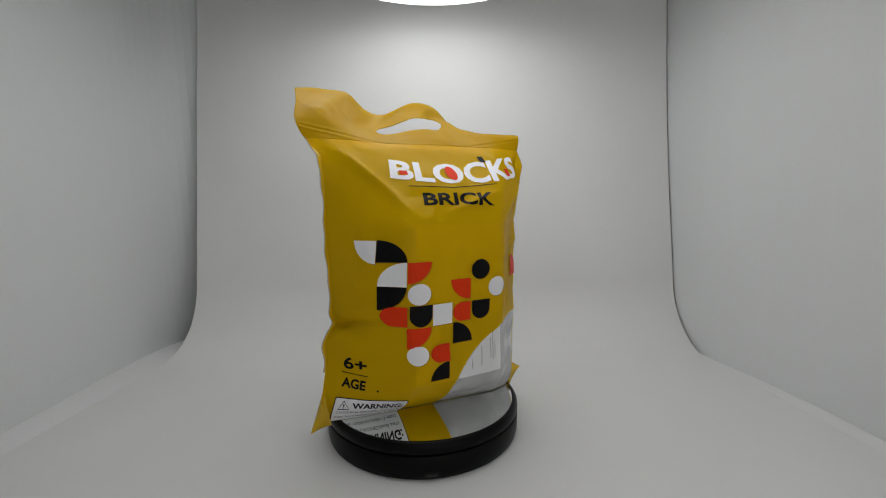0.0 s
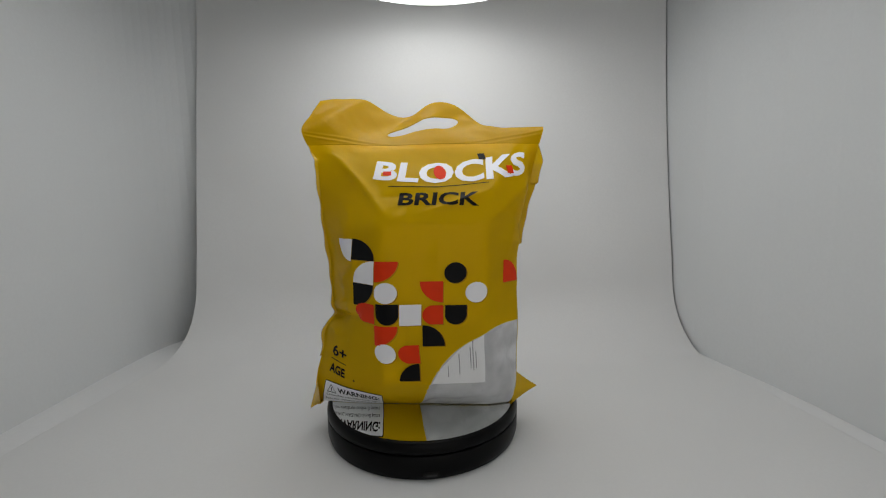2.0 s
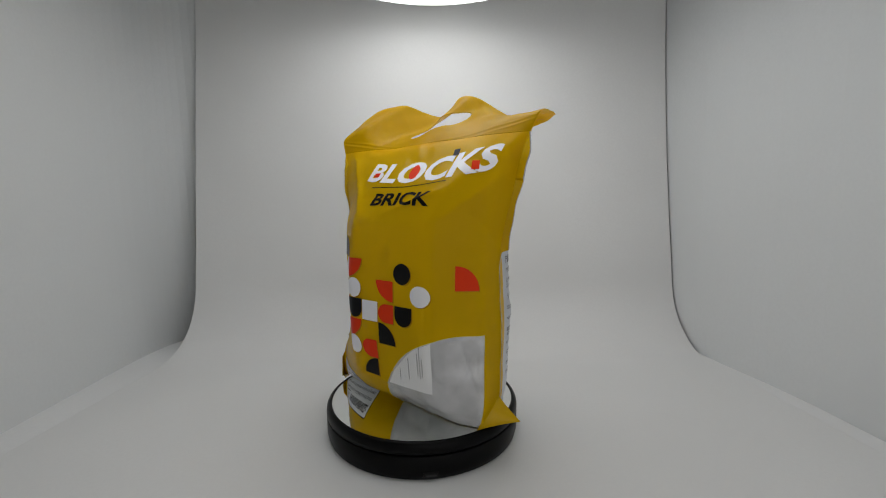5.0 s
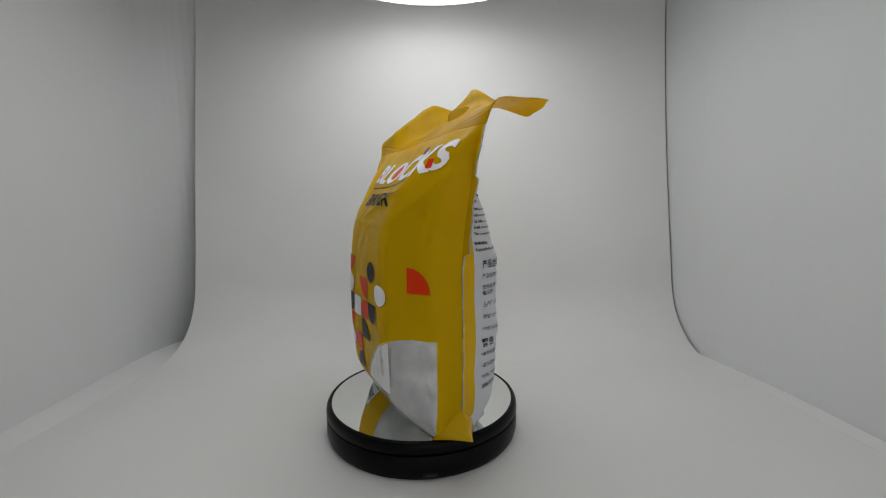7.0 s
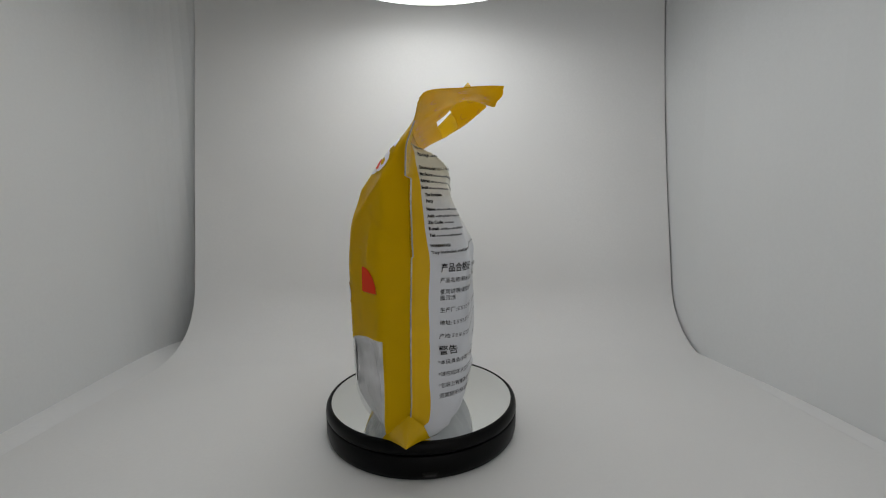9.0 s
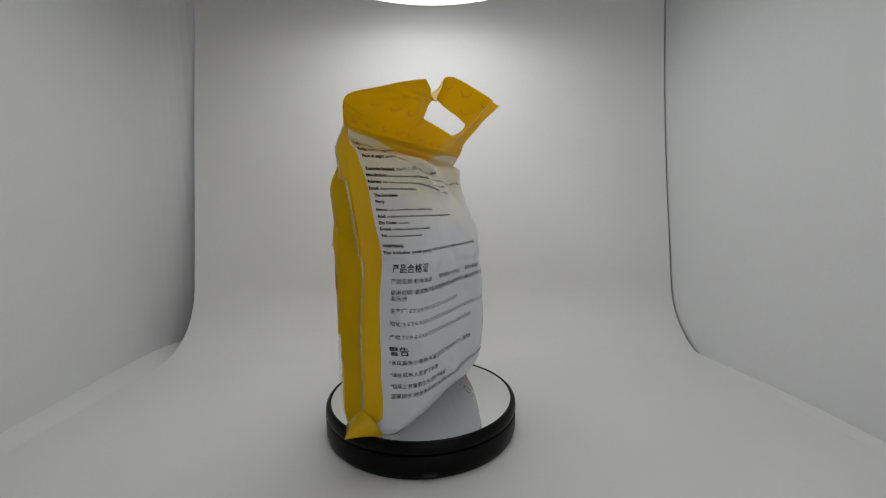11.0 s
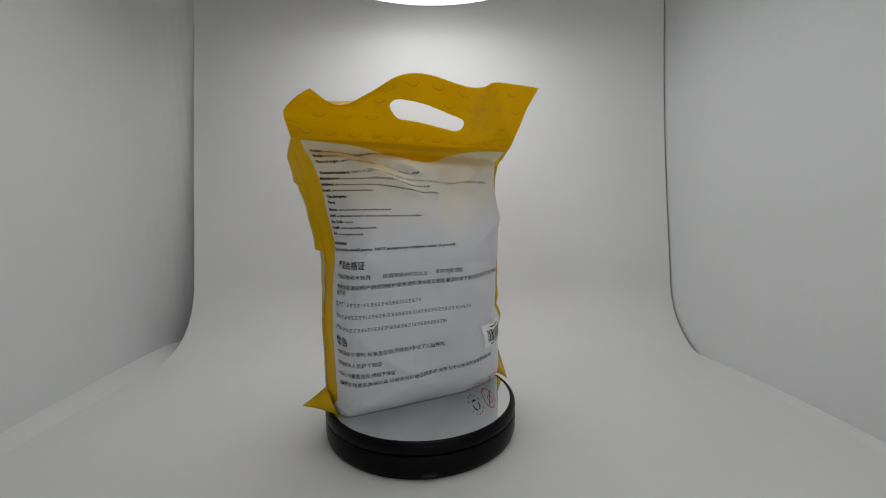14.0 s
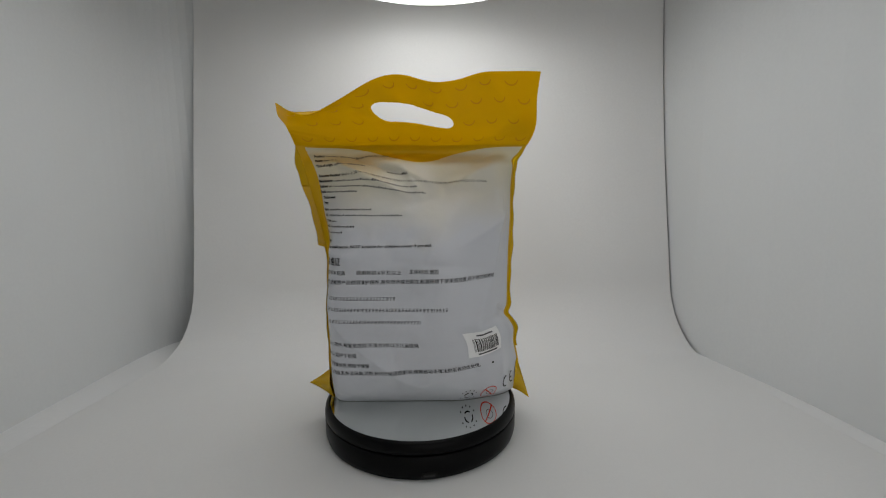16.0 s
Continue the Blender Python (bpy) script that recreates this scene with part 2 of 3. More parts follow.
# ---------- the turntable ----------
def turntable():
    root = new("turntable")
    root.location = (0, 0, FLOOR + 0.0025)
    tagged(root, "round black plastic display turntable with mirror top, turning", "turntable")
    h = -FLOOR - 0.0025
    v, f = lathe([(0.0005, 0.0), (0.097, 0.0), (0.0985, 0.0012), (0.0998, 0.006), (0.0999, h - 0.0125), (0.0992, h - 0.0115), (0.0965, h - 0.0110), (0.02, h - 0.0108), (0.0005, h - 0.0108)], 160)
    base = mesh_object("base", v, f, BLACK, root, "glossy black plastic base")
    # charging socket in the base's side
    g = math.radians(-86.3)
    bm = box_bm((-0.0062, -0.0011, -0.0024), (0.0062, 0.0012, 0.0024), 0.0008)
    port = part("socket", bm, DARK)
    port.parent = base
    port.matrix_basis = pose(0.0996 * math.cos(g), 0.0996 * math.sin(g), 0.0056, 0, 0, 3.7)
    tagged(port, "dark charging socket opening")
    bm = box_bm((-0.0074, -0.0006, -0.0034), (0.0074, 0.0012, 0.0034), 0.0008)
    lip = part("socket_lip", bm, LIP, base, "dark grey lip round the socket")
    lip.matrix_basis = port.matrix_basis.copy()
    bm = box_bm((-0.0044, -0.0016, -0.0006), (0.0044, 0.0010, 0.0006), 0.0002)
    tongue = part("contact_tongue", bm, STEEL, base, "grey metal contact tongue")
    tongue.matrix_basis = port.matrix_basis.copy()
    platter = new("platter")
    platter.parent = root
    platter.location = (0, 0, h)
    v, f = lathe([(0.0945, 0.0), (0.0952, 0.0007), (0.0968, 0.0006), (0.0985, -0.0008), (0.0996, -0.0030), (0.1000, -0.0060), (0.1000, -0.0088), (0.0994, -0.0098), (0.096, -0.0104), (0.0945, -0.0104)], 160, True)
    mesh_object("rim", v, f, BLACK, platter, "glossy black rounded rim")
    v, f = lathe([(0.0005, 0.0), (0.0944, 0.0), (0.0944, -0.0035), (0.0005, -0.0035)], 160)
    mesh_object("mirror_plate", v, f, MIRROR, platter, "round silvered mirror plate", smooth=False)
    return platter


PLATTER = turntable()


# ---------- the bag's shape ----------
# rails of the body in millimetres at these heights: both side seams, the two front creases, two back bulges
LEVELS = (0, 12, 35, 86, 150, 185, 220, 245, 262)
SEAM_L = ((-106, -34), (-106, -36), (-103, -34), (-92, -12), (-93, -16), (-95, -24), (-95, -30), (-97, -28), (-113, -20))
CHEEK_L = ((-66, -34), (-66, -48), (-66, -54), (-60, -48), (-61, -51), (-61, -51), (-60, -37), (-72, -27), (-79, -15))
CREASE_L = ((-30, -31), (-27, -52), (-24, -67), (-22, -71), (-24, -70), (-21, -66), (-20, -43), (-42, -24), (-46, -10))
CREASE_R = ((72, -20), (73, -40), (69, -49), (67, -51), (68, -52), (70, -48), (78, -31), (90, -5), (86, 11))
SIDE_R = ((94, -10), (99, -14), (101, -15), (101, -14), (100, -15), (103, -12), (109, -5), (106, 4), (107, 19))
SEAM_R = ((96, 8), (98, 10), (97, 12), (98, 12), (94, 13), (101, 14), (110, 16), (115, 18), (120, 24))
BACK_R = ((80, 33), (80, 50), (76, 57), (76, 57), (74, 58), (67, 51), (60, 38), (54, 26), (88, 14))
BACK_L = ((-46, 14), (-48, 32), (-44, 50), (-38, 57), (-38, 54), (-44, 42), (-60, 10), (-74, -4), (-40, -6))
EDGE_L = ((-86, -6), (-85, 14), (-82, 22), (-79, 24), (-77, 24), (-80, 14), (-90, -8), (-97, -16), (-88, -14))
TOP = 262
NS = 160


def soften(a, sigma):
    """Gaussian smoothing along the first axis that keeps both ends."""
    n = int(3 * sigma) + 1
    k = np.exp(-0.5 * (np.arange(-n, n + 1) / sigma) ** 2)
    k /= k.sum()
    pad = np.concatenate([2 * a[0] - a[n:0:-1], a, 2 * a[-1] - a[-2:-n - 2:-1]])
    return np.stack([np.convolve(pad[:, i], k, "valid") for i in range(a.shape[1])], 1)


def rail(table, sigma=7):
    z = np.arange(TOP + 1)
    t = np.array(table, float)
    line = soften(np.stack([np.interp(z, LEVELS, t[:, i]) for i in range(2)], 1), sigma)
    if table is SEAM_L:
        # nipped in above the full foot, where the film folds over itself, and again under the header
        line[:, 0] += 3.0 * np.exp(-((z - 88) / 5.0) ** 2) - 4.0 * np.exp(-((z - 70) / 11.0) ** 2) + 4.0 * np.exp(-((z - 247) / 5.0) ** 2)
        line[:, 1] += 2.5 * np.exp(-((z - 88) / 5.0) ** 2) - 2.5 * np.exp(-((z - 70) / 11.0) ** 2)
    return line


def even(line, n):
    d = np.r_[0, np.cumsum(np.hypot(*np.diff(line, axis=0).T))]
    s = np.linspace(0, d[-1], n)
    return np.stack([np.interp(s, d, line[:, i]) for i in range(2)], 1)


def crumple(x, z, seed):
    """Creases of thin film: a few sums of folded waves."""
    g = np.random.RandomState(seed)
    out = np.zeros_like(x)
    for k in range(16):
        a = g.uniform(0, math.pi)
        f = g.uniform(0.018, 0.07)
        w = (np.cos(a) * x + np.sin(a) * z) * f + g.uniform(0, 6) + 0.8 * np.sin(x * g.uniform(0.01, 0.03) + z * g.uniform(0.01, 0.03) + g.uniform(0, 6))
        out += (1 - 2 * np.abs(np.sin(w))) * 0.030 / f ** 0.9 * g.uniform(0.3, 1)
    mask = 0.55 + 0.45 * np.sin(x * 0.031 + z * 0.017 + seed) * np.sin(z * 0.027 - x * 0.013 + 2 * seed)
    return out * 0.5 * mask


def ridge(x, z, x0, z0, x1, z1, width, height):
    """A straight fold from one place to another that dies away at its ends."""
    dx, dz = x1 - x0, z1 - z0
    ln = math.hypot(dx, dz)
    t = ((x - x0) * dx + (z - z0) * dz) / ln ** 2
    d = ((x - x0) * dz - (z - z0) * dx) / ln
    return height * np.exp(-np.abs(d) / width) * np.clip(4 * t * (1 - t), 0, 1) * (t > 0) * (t < 1)


def build_side(rails, sigma, seed, folds, fade):
    lines = [rail(r) for r in rails]
    grid = np.zeros((TOP + 1, NS + 1, 3))
    for z in range(TOP + 1):
        pts = even(np.array([r[z] for r in lines]), 241)
        s = sigma * (1 if z > 8 else 0.5)
        grid[z, :, :2] = even(soften(pts, s), NS + 1)
        grid[z, :, 2] = z
    du, dv = np.gradient(grid, axis=1), np.gradient(grid, axis=0)
    nrm = np.cross(du, dv)
    nrm /= np.linalg.norm(nrm, axis=2, keepdims=True) + 1e-9
    s01 = np.linspace(0, 1, NS + 1)[None, :] * np.ones((TOP + 1, 1))
    x, z = s01 * 240, grid[:, :, 2]
    h = crumple(x, z, seed)
    for fo in folds:
        h = h + ridge(x, z, *fo)
    edge = np.clip(s01 / 0.03, 0, 1) * np.clip((1 - s01) / 0.05, 0, 1) * np.clip(z / 14, 0, 1) * np.clip((TOP - z) / 12, 0, 1)
    h = h * edge * fade(x, z)
    return grid + nrm * h[:, :, None], nrm


# folds: from (across, up) to (across, up), width, height, all in millimetres
FRONT_FOLDS = ((-30, 80, 62, 98, 3, -7.0), (-20, 92, 54, 112, 6, 3.5), (-10, 80, 40, 70, 8, 3.0), (6, 262, 84, 188, 4.5, 7.0), (184, 217, 106, 190, 4, 3.2), (232, 232, 170, 182, 8, 4.0), (150, 262, 236, 236, 4, 1.5),
               (60, 150, 20, 120, 5, 1.6), (107, 160, 107, 50, 1.3, 2.4), (112, 158, 112, 85, 1.0, 1.4), (30, 190, 60, 130, 4, 1.2), (210, 215, 200, 150, 5, 1.4), (222, 125, 205, 96, 4, -1.4), (176, 180, 176, 40, 3, 1.2), (81, 190, 81, 36, 5, 0.4), (78, 184, 176, 183, 3, 0.9), (190, 200, 238, 165, 4, -2.0), (185, 170, 236, 160, 4, 1.5), (80, 36, 178, 34, 4, 1.2),
               (196, 90, 214, 20, 3, -2.0), (214, 80, 190, 30, 4, 1.5), (120, 214, 60, 205, 3, -1.2), (120, 215, 165, 196, 4, 1.5))
BACK_FOLDS = ((16, 254, 118, 206, 5, 4.0), (24, 266, 128, 222, 4, -4.5), (60, 258, 150, 214, 7, 2.5), (230, 250, 150, 215, 9, 3.0), (235, 200, 160, 160, 8, 2.2), (215, 250, 205, 120, 6, 1.5),
              (10, 160, 70, 150, 6, 1.5), (100, 250, 130, 205, 6, 2.0), (180, 240, 235, 262, 4, -1.8), (225, 92, 238, 20, 4, 1.5), (150, 180, 120, 120, 10, 1.6), (60, 70, 120, 20, 8, 1.8), (200, 130, 170, 40, 9, 2.0), (90, 150, 200, 140, 9, -1.4), (215, 100, 240, 88, 3, -2.0), (20, 120, 70, 60, 8, 1.4))
FRONT, FRONT_N = build_side((SEAM_L, CHEEK_L, CREASE_L, CREASE_R, SIDE_R, SEAM_R), 4.5, 3, FRONT_FOLDS, lambda x, z: np.where((x > 82) & (x < 172) & (z > 38) & (z < 182), 0.25, 1.0))
BACK, BACK_N = build_side((SEAM_R, BACK_R, BACK_L, EDGE_L, SEAM_L), 11, 11, BACK_FOLDS, lambda x, z: 2.0 + 0 * x)


def on_body(side, s, z, lift=0.0):
    """A place on the front or back film: s across from seam to seam (0 to 240), z up, in mm; gives metres."""
    g, n = (FRONT, FRONT_N) if side == "front" else (BACK, BACK_N)
    if side == "front":
        s = float(np.interp(s, (0, 40, 200, 240), (0, 42.5, 202.5, 240)))
    u, v = min(max(s / 240, 0), 0.99999) * NS, min(max(z, 0), TOP - 0.001)
    i, j = int(u), int(v)
    a, b = u - i, v - j
    w = ((1 - a) * (1 - b), a * (1 - b), (1 - a) * b, a * b)
    p = w[0] * g[j, i] + w[1] * g[j, i + 1] + w[2] * g[j + 1, i] + w[3] * g[j + 1, i + 1]
    q = w[0] * n[j, i] + w[1] * n[j, i + 1] + w[2] * n[j + 1, i] + w[3] * n[j + 1, i + 1]
    return (p + q * lift) * 0.001


# the flat header above the seal: columns from left to right, each from the seal up to the top edge
HEADER_U = (-1.0, -0.66, -0.35, 0.05, 0.58, 1.0)
HEADER = (((-113, -20, 262), (-118, -20, 279), (-118, 8, 298), (-119, 30, 317)),
          ((-80, -15, 262), (-78, 0, 279), (-74, 18, 301), (-71, 37, 317)),
          ((-46, -10, 262), (-42, 21, 275), (-39, 47, 290), (-37, 66, 302)),
          ((6, 1, 262), (4, 22, 280), (9, 37, 298), (14, 52, 315)),
          ((72, 11, 262), (68, 30, 278), (74, 58, 285), (78, 78, 278)),
          ((120, 24, 262), (125, 30, 279), (116, 60, 284), (102, 88, 286)))


def spline(xs, ys, x):
    """Cubic through the given places, with slopes from the neighbours."""
    xs, ys = np.array(xs, float), np.array(ys, float)
    m = np.gradient(ys, xs, axis=0)
    i = int(min(max(np.searchsorted(xs, x) - 1, 0), len(xs) - 2))
    h = xs[i + 1] - xs[i]
    t = (x - xs[i]) / h
    return ((2 * t ** 3 - 3 * t ** 2 + 1) * ys[i] + (t ** 3 - 2 * t ** 2 + t) * h * m[i]
            + (-2 * t ** 3 + 3 * t ** 2) * ys[i + 1] + (t ** 3 - t ** 2) * h * m[i + 1])


def sheet(u, v):
    cols = [spline((0, 0.33, 0.68, 1), c, v) for c in HEADER]
    p = np.array(spline(HEADER_U, cols, u))
    return p + np.array((0.2, -1, 0.6)) * (1.3 * math.sin(9 * u + 5 * v) * math.sin(3.1 * v) + 0.7 * math.sin(23 * u - 9 * v) * v + 0.8 * (1 - 2 * abs(math.sin(7 * u + 4 * v + 1))) * math.sin(3.1 * v))


# the front film runs on into the header without a kink; the back film is pressed against it
NV = 66
SHEET = np.array([[sheet(2 * i / NS - 1, j / NV) for i in range(NS + 1)] for j in range(NV + 1)])
SHEET += (FRONT[TOP] - SHEET[0])[None] * np.clip(1 - np.arange(NV + 1) / 30, 0, 1)[:, None, None] ** 2
_stack = np.concatenate([FRONT[180:TOP], SHEET])
_near = np.exp(-((np.arange(len(_stack)) - (TOP - 180)) / 20) ** 2)[:, None]
for _i in range(NS + 1):
    _col = _stack[:, _i]
    _stack[:, _i] = _col + (soften(_col, 9) - _col) * _near
# the zip line sags across the neck in two fine ribs
_u = np.linspace(-1, 1, NS + 1)[None, :]
_r = np.arange(len(_stack))[:, None] - (TOP - 180) + 5 - 18 * _u ** 2
_rib = 0.3 * np.exp(-(_r / 1.3) ** 2) + 0.28 * np.exp(-((_r - 5) / 1.3) ** 2) - 0.2 * np.exp(-((_r - 2.5) / 1.2) ** 2)
_stack += _rib[:, :, None] * np.array((0.0, -0.8, 0.6))
FRONT[180:TOP], SHEET, FRONT[TOP] = _stack[:TOP - 180], _stack[TOP - 180:], _stack[TOP - 180]
for _z in range(240, TOP + 1):
    _w = min(1.0, (_z - 240) / 20)
    _w = _w * _w * (3 - 2 * _w)
    BACK[_z] = BACK[_z] * (1 - _w) + (FRONT[_z, ::-1] - FRONT_N[_z, ::-1] * 0.6) * _w


def on_header(u, v):
    x, y = min(max((u + 1) / 2, 0), 0.99999) * NS, min(max(v, 0), 0.99999) * NV
    i, j = int(x), int(y)
    a, b = x - i, y - j
    return ((SHEET[j, i] * (1 - a) + SHEET[j, i + 1] * a) * (1 - b) + (SHEET[j + 1, i] * (1 - a) + SHEET[j + 1, i + 1] * a) * b) * 0.001


def split_grid(n0, n1, r0, r1, dist):
    """A grid over two ranges with its nodes drawn onto the line dist = 0. Gives nodes, and the faces inside and outside."""
    A, B = np.linspace(*r0, n0 + 1), np.linspace(*r1, n1 + 1)
    nodes = np.array([(a, b) for b in B for a in A])
    ha, hb = A[1] - A[0], B[1] - B[0]
    d = np.array([dist(a, b) for a, b in nodes])
    for k in np.nonzero(np.abs(d) < 0.72 * max(ha, hb))[0]:
        a, b = nodes[k]
        e = 0.05 * min(ha, hb)
        ga, gb = (dist(a + e, b) - d[k]) / e, (dist(a, b + e) - d[k]) / e
        g2 = ga * ga + gb * gb
        if g2 < 1e-9:
            continue
        da, db = -d[k] * ga / g2, -d[k] * gb / g2
        if abs(da) < 0.52 * ha and abs(db) < 0.52 * hb:
            lock_a, lock_b = k % (n0 + 1) in (0, n0), k // (n0 + 1) in (0, n1)
            nodes[k] = (a if lock_a else a + da, b if lock_b else b + db)
    inside, outside = [], []
    for j in range(n1):
        for i in range(n0):
            f = (j * (n0 + 1) + i, j * (n0 + 1) + i + 1, (j + 1) * (n0 + 1) + i + 1, (j + 1) * (n0 + 1) + i)
            c = nodes[list(f)].mean(0)
            (inside if dist(*c) < 0 else outside).append(f)
    return nodes, inside, outside


def pick(verts, faces):
    """Only the verts that the faces use."""
    used = sorted({i for f in faces for i in f})
    where = {i: k for k, i in enumerate(used)}
    return [verts[i] for i in used], [tuple(where[i] for i in f) for f in faces]


def window_dist(s, z):
    """The clear window low in the front film: under an elliptic arc, with an upright edge (negative inside)."""
    q = max(0.0, 204 - s) / 88
    top = 6 + 82 * math.sqrt(max(0.0, 1 - q * q)) if q < 1 else -20
    side = s - 217
    if s < 204 and z < 88:
        r = math.hypot((204 - s) / 88, (z - 6) / 82) if z > 6 else (204 - s) / 88
        return max((r - 1) * 86, side)
    return max(z - top, side)


def label_dist(s, z):
    """The white back label inside its yellow border (negative inside)."""
    left = 9.5 + 6 * min(1.0, max(0.0, (256 - z) / 40)) + 0.7 * math.sin(z * 0.09) - 11 * min(1.0, max(0.0, (15 - z) / 10))
    top = 260 - 17 * math.exp(-((s - 128) / 45) ** 2)
    return max(left - s, s - 236, z - top)


def slot_dist(a, b):
    """The handle slot in the header, in mm along and up the sheet (negative inside)."""
    x = min(max(a, -32), 21)
    return math.hypot(a - x, b - 30 - 0.14 * a) - (9.6 + 0.07 * x)


BAG = new("packaging_bag")
tagged(BAG, "yellow plastic toy packaging bag with carry slot, crumpled and full", "bag")


def body():
    nodes, win, rest = split_grid(120, 131, (0, 240), (0, TOP), window_dist)
    pts = [on_body("front", s, z) for s, z in nodes]
    front = mesh_object("front_film", *pick(pts, rest), FRONTFILM, BAG, "glossy yellow printed front film")
    film = mesh_object("window", *pick(pts, win), FILM, front, "clear plastic window in the film")
    film.visible_shadow = False
    # what lies behind the window
    n2 = [(80 + 91 * i / 40, 35 + 147 * j / 60) for j in range(61) for i in range(41)]
    f2 = [(j * 41 + i, j * 41 + i + 1, j * 41 + i + 42, j * 41 + i + 41) for j in range(60) for i in range(40)]
    card = mesh_object("booklet", [on_body("front", s, z, -1.0) for s, z in n2], f2, CARD, BAG, "white instruction booklet inside the bag")
    n3 = [(104 + 122 * i / 70, 0.2 + 97 * j / 56) for j in range(57) for i in range(71)]
    f3 = [(j * 71 + i, j * 71 + i + 1, j * 71 + i + 72, j * 71 + i + 71) for j in range(56) for i in range(70)]
    xs, zs = np.array([p[0] for p in n3]), np.array([p[1] for p in n3])
    h = crumple(xs * 3.0, zs * 3.0, 21) * 2.4
    mesh_object("inner_bag", [on_body("front", s, z, -0.5 - (3.4 + 3.0 * min(1, max(-1, k / 4))) * min(1, max(0, -window_dist(s, z) / 7)) * min(1, z / 8)) for (s, z), k in zip(n3, h)], f3, INNER, BAG, "crumpled clear inner bag of grey blocks", smooth=False)
    nodes, lab, rest = split_grid(120, 131, (0, 240), (0, TOP), label_dist)
    pts = [on_body("back", s, z) for s, z in nodes]
    back = mesh_object("back_film", *pick(pts, rest), YELLOW_BACK, BAG, "yellow printed back film")
    label = mesh_object("back_label", *pick(pts, lab), LABEL, back, "white printed information label")
    # folded bottom between both films
    vs, fs = [], []
    for i in range(61):
        s = 240 * i / 60
        vs += [on_body("front", s, 0), on_body("back", 240 - s, 0)]
    for i in range(60):
        fs.append((2 * i, 2 * i + 1, 2 * i + 3, 2 * i + 2))
    mesh_object("bottom_fold", vs, fs, EDGEWHITE, BAG, "flat folded bottom of the bag")
    return front, back, label, card


def seam(side, parent):
    """A pressed side seam that stands off as a thin flap with a pale cut edge."""
    vs, fs, es, ef = [], [], [], []
    rows = []
    for z in range(18 if side > 0 else 46, TOP + 1, 2):
        p = on_body("front", 240 if side > 0 else 0, z) * 1000
        if side > 0:
            w = 8.0 if z > 221 else 6.5 if z > 158 else 1.0
            d = np.array((0.998, -0.05, 0)) if z > 221 else np.array((0.88, 0.47, 0)) if z > 158 else np.array((0.80, 0.6, 0))
        else:
            w = 2.4
            d = np.array((-0.93, -0.36, 0))
        w *= min(1.0, (TOP + 1 - z) / 20)
        w += (0.5 * math.sin(z * 0.21) + 0.7 * math.sin(z * 0.083 + 1)) * (0.5 if side > 0 and z < 158 else 1.0)
        rows.append((p, p + d * w, d))
    for p, q, d in rows:
        n = np.array((-d[1], d[0], 0)) * 0.5
        vs += [(p + n) * 0.001, (q + n) * 0.001, (q - n) * 0.001, (p - n) * 0.001]
        e = d * 0.45
        es += [(q + n * 1.3) * 0.001, (q + e + n) * 0.001, (q + e - n) * 0.001, (q - n * 1.3) * 0.001]
    for i in range(len(rows) - 1):
        for k in range(4):
            m = (k + 1) % 4
            fs.append((4 * i + k, 4 * i + m, 4 * i + 4 + m, 4 * i + 4 + k))
            ef.append((4 * i + k, 4 * i + m, 4 * i + 4 + m, 4 * i + 4 + k))
    flap = mesh_object("side_seam", vs, fs, YELLOW, parent, "pressed yellow side seam", smooth=False)
    mesh_object("cut_edge", es, ef, EDGEWHITE, flap, "pale cut film edge", smooth=False)


def ear(base, tip, parent, label):
    """A stiff folded corner at the foot of the bag."""
    b = [np.array(p, float) for p in base]
    t = np.array(tip, float)
    c = sum(b) / len(b)
    n = 9
    vs, fs = [], []
    for k in range(n):
        f = k / (n - 1)
        for p in b:
            q = p * (1 - f) + t * f
            q = q + (c - t) * 0.10 * math.sin(f * math.pi) * (0.5 + 0.5 * math.sin(p[2]))
            vs.append(q * 0.001)
    m = len(b)
    for k in range(n - 1):
        for i in range(m):
            j = (i + 1) % m
            fs.append((k * m + i, k * m + j, (k + 1) * m + j, (k + 1) * m + i))
    return mesh_object("corner_ear", vs, fs, YELLOW, parent, label)


def header():
    nodes, hole, rest = split_grid(210, 78, (-115, 115), (0, 66), slot_dist)
    back = np.array((0.05, 0.8, -0.55)) * 0.0005
    pts = [on_header(a / 115, b / 66) + back * max(0.0, 1 - b / 8) for a, b in nodes]
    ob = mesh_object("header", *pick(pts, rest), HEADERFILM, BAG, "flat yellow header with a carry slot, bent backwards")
    mod = ob.modifiers.new("thickness", "SOLIDIFY")
    mod.thickness, mod.offset = 0.0007, 0
    return ob


FRONT_OB, BACK_OB, LABEL_OB, CARD_OB = body()
seam(1, BAG)
seam(-1, BAG)
ear([(94, -15, 0.3), (96, -4, 14), (98, 11, 25), (94, 22, 14), (88, 26, 0.3)], (121, 13, 9), BAG, "yellow folded bottom corner sticking out")
ear([(-97, -43, 0.3), (-101, -40, 22), (-101, -31, 36), (-100, -22, 15), (-97, -22, 0.3)], (-116, -29, -13), BAG, "yellow folded bottom corner sticking out")
HEADER_OB = header()


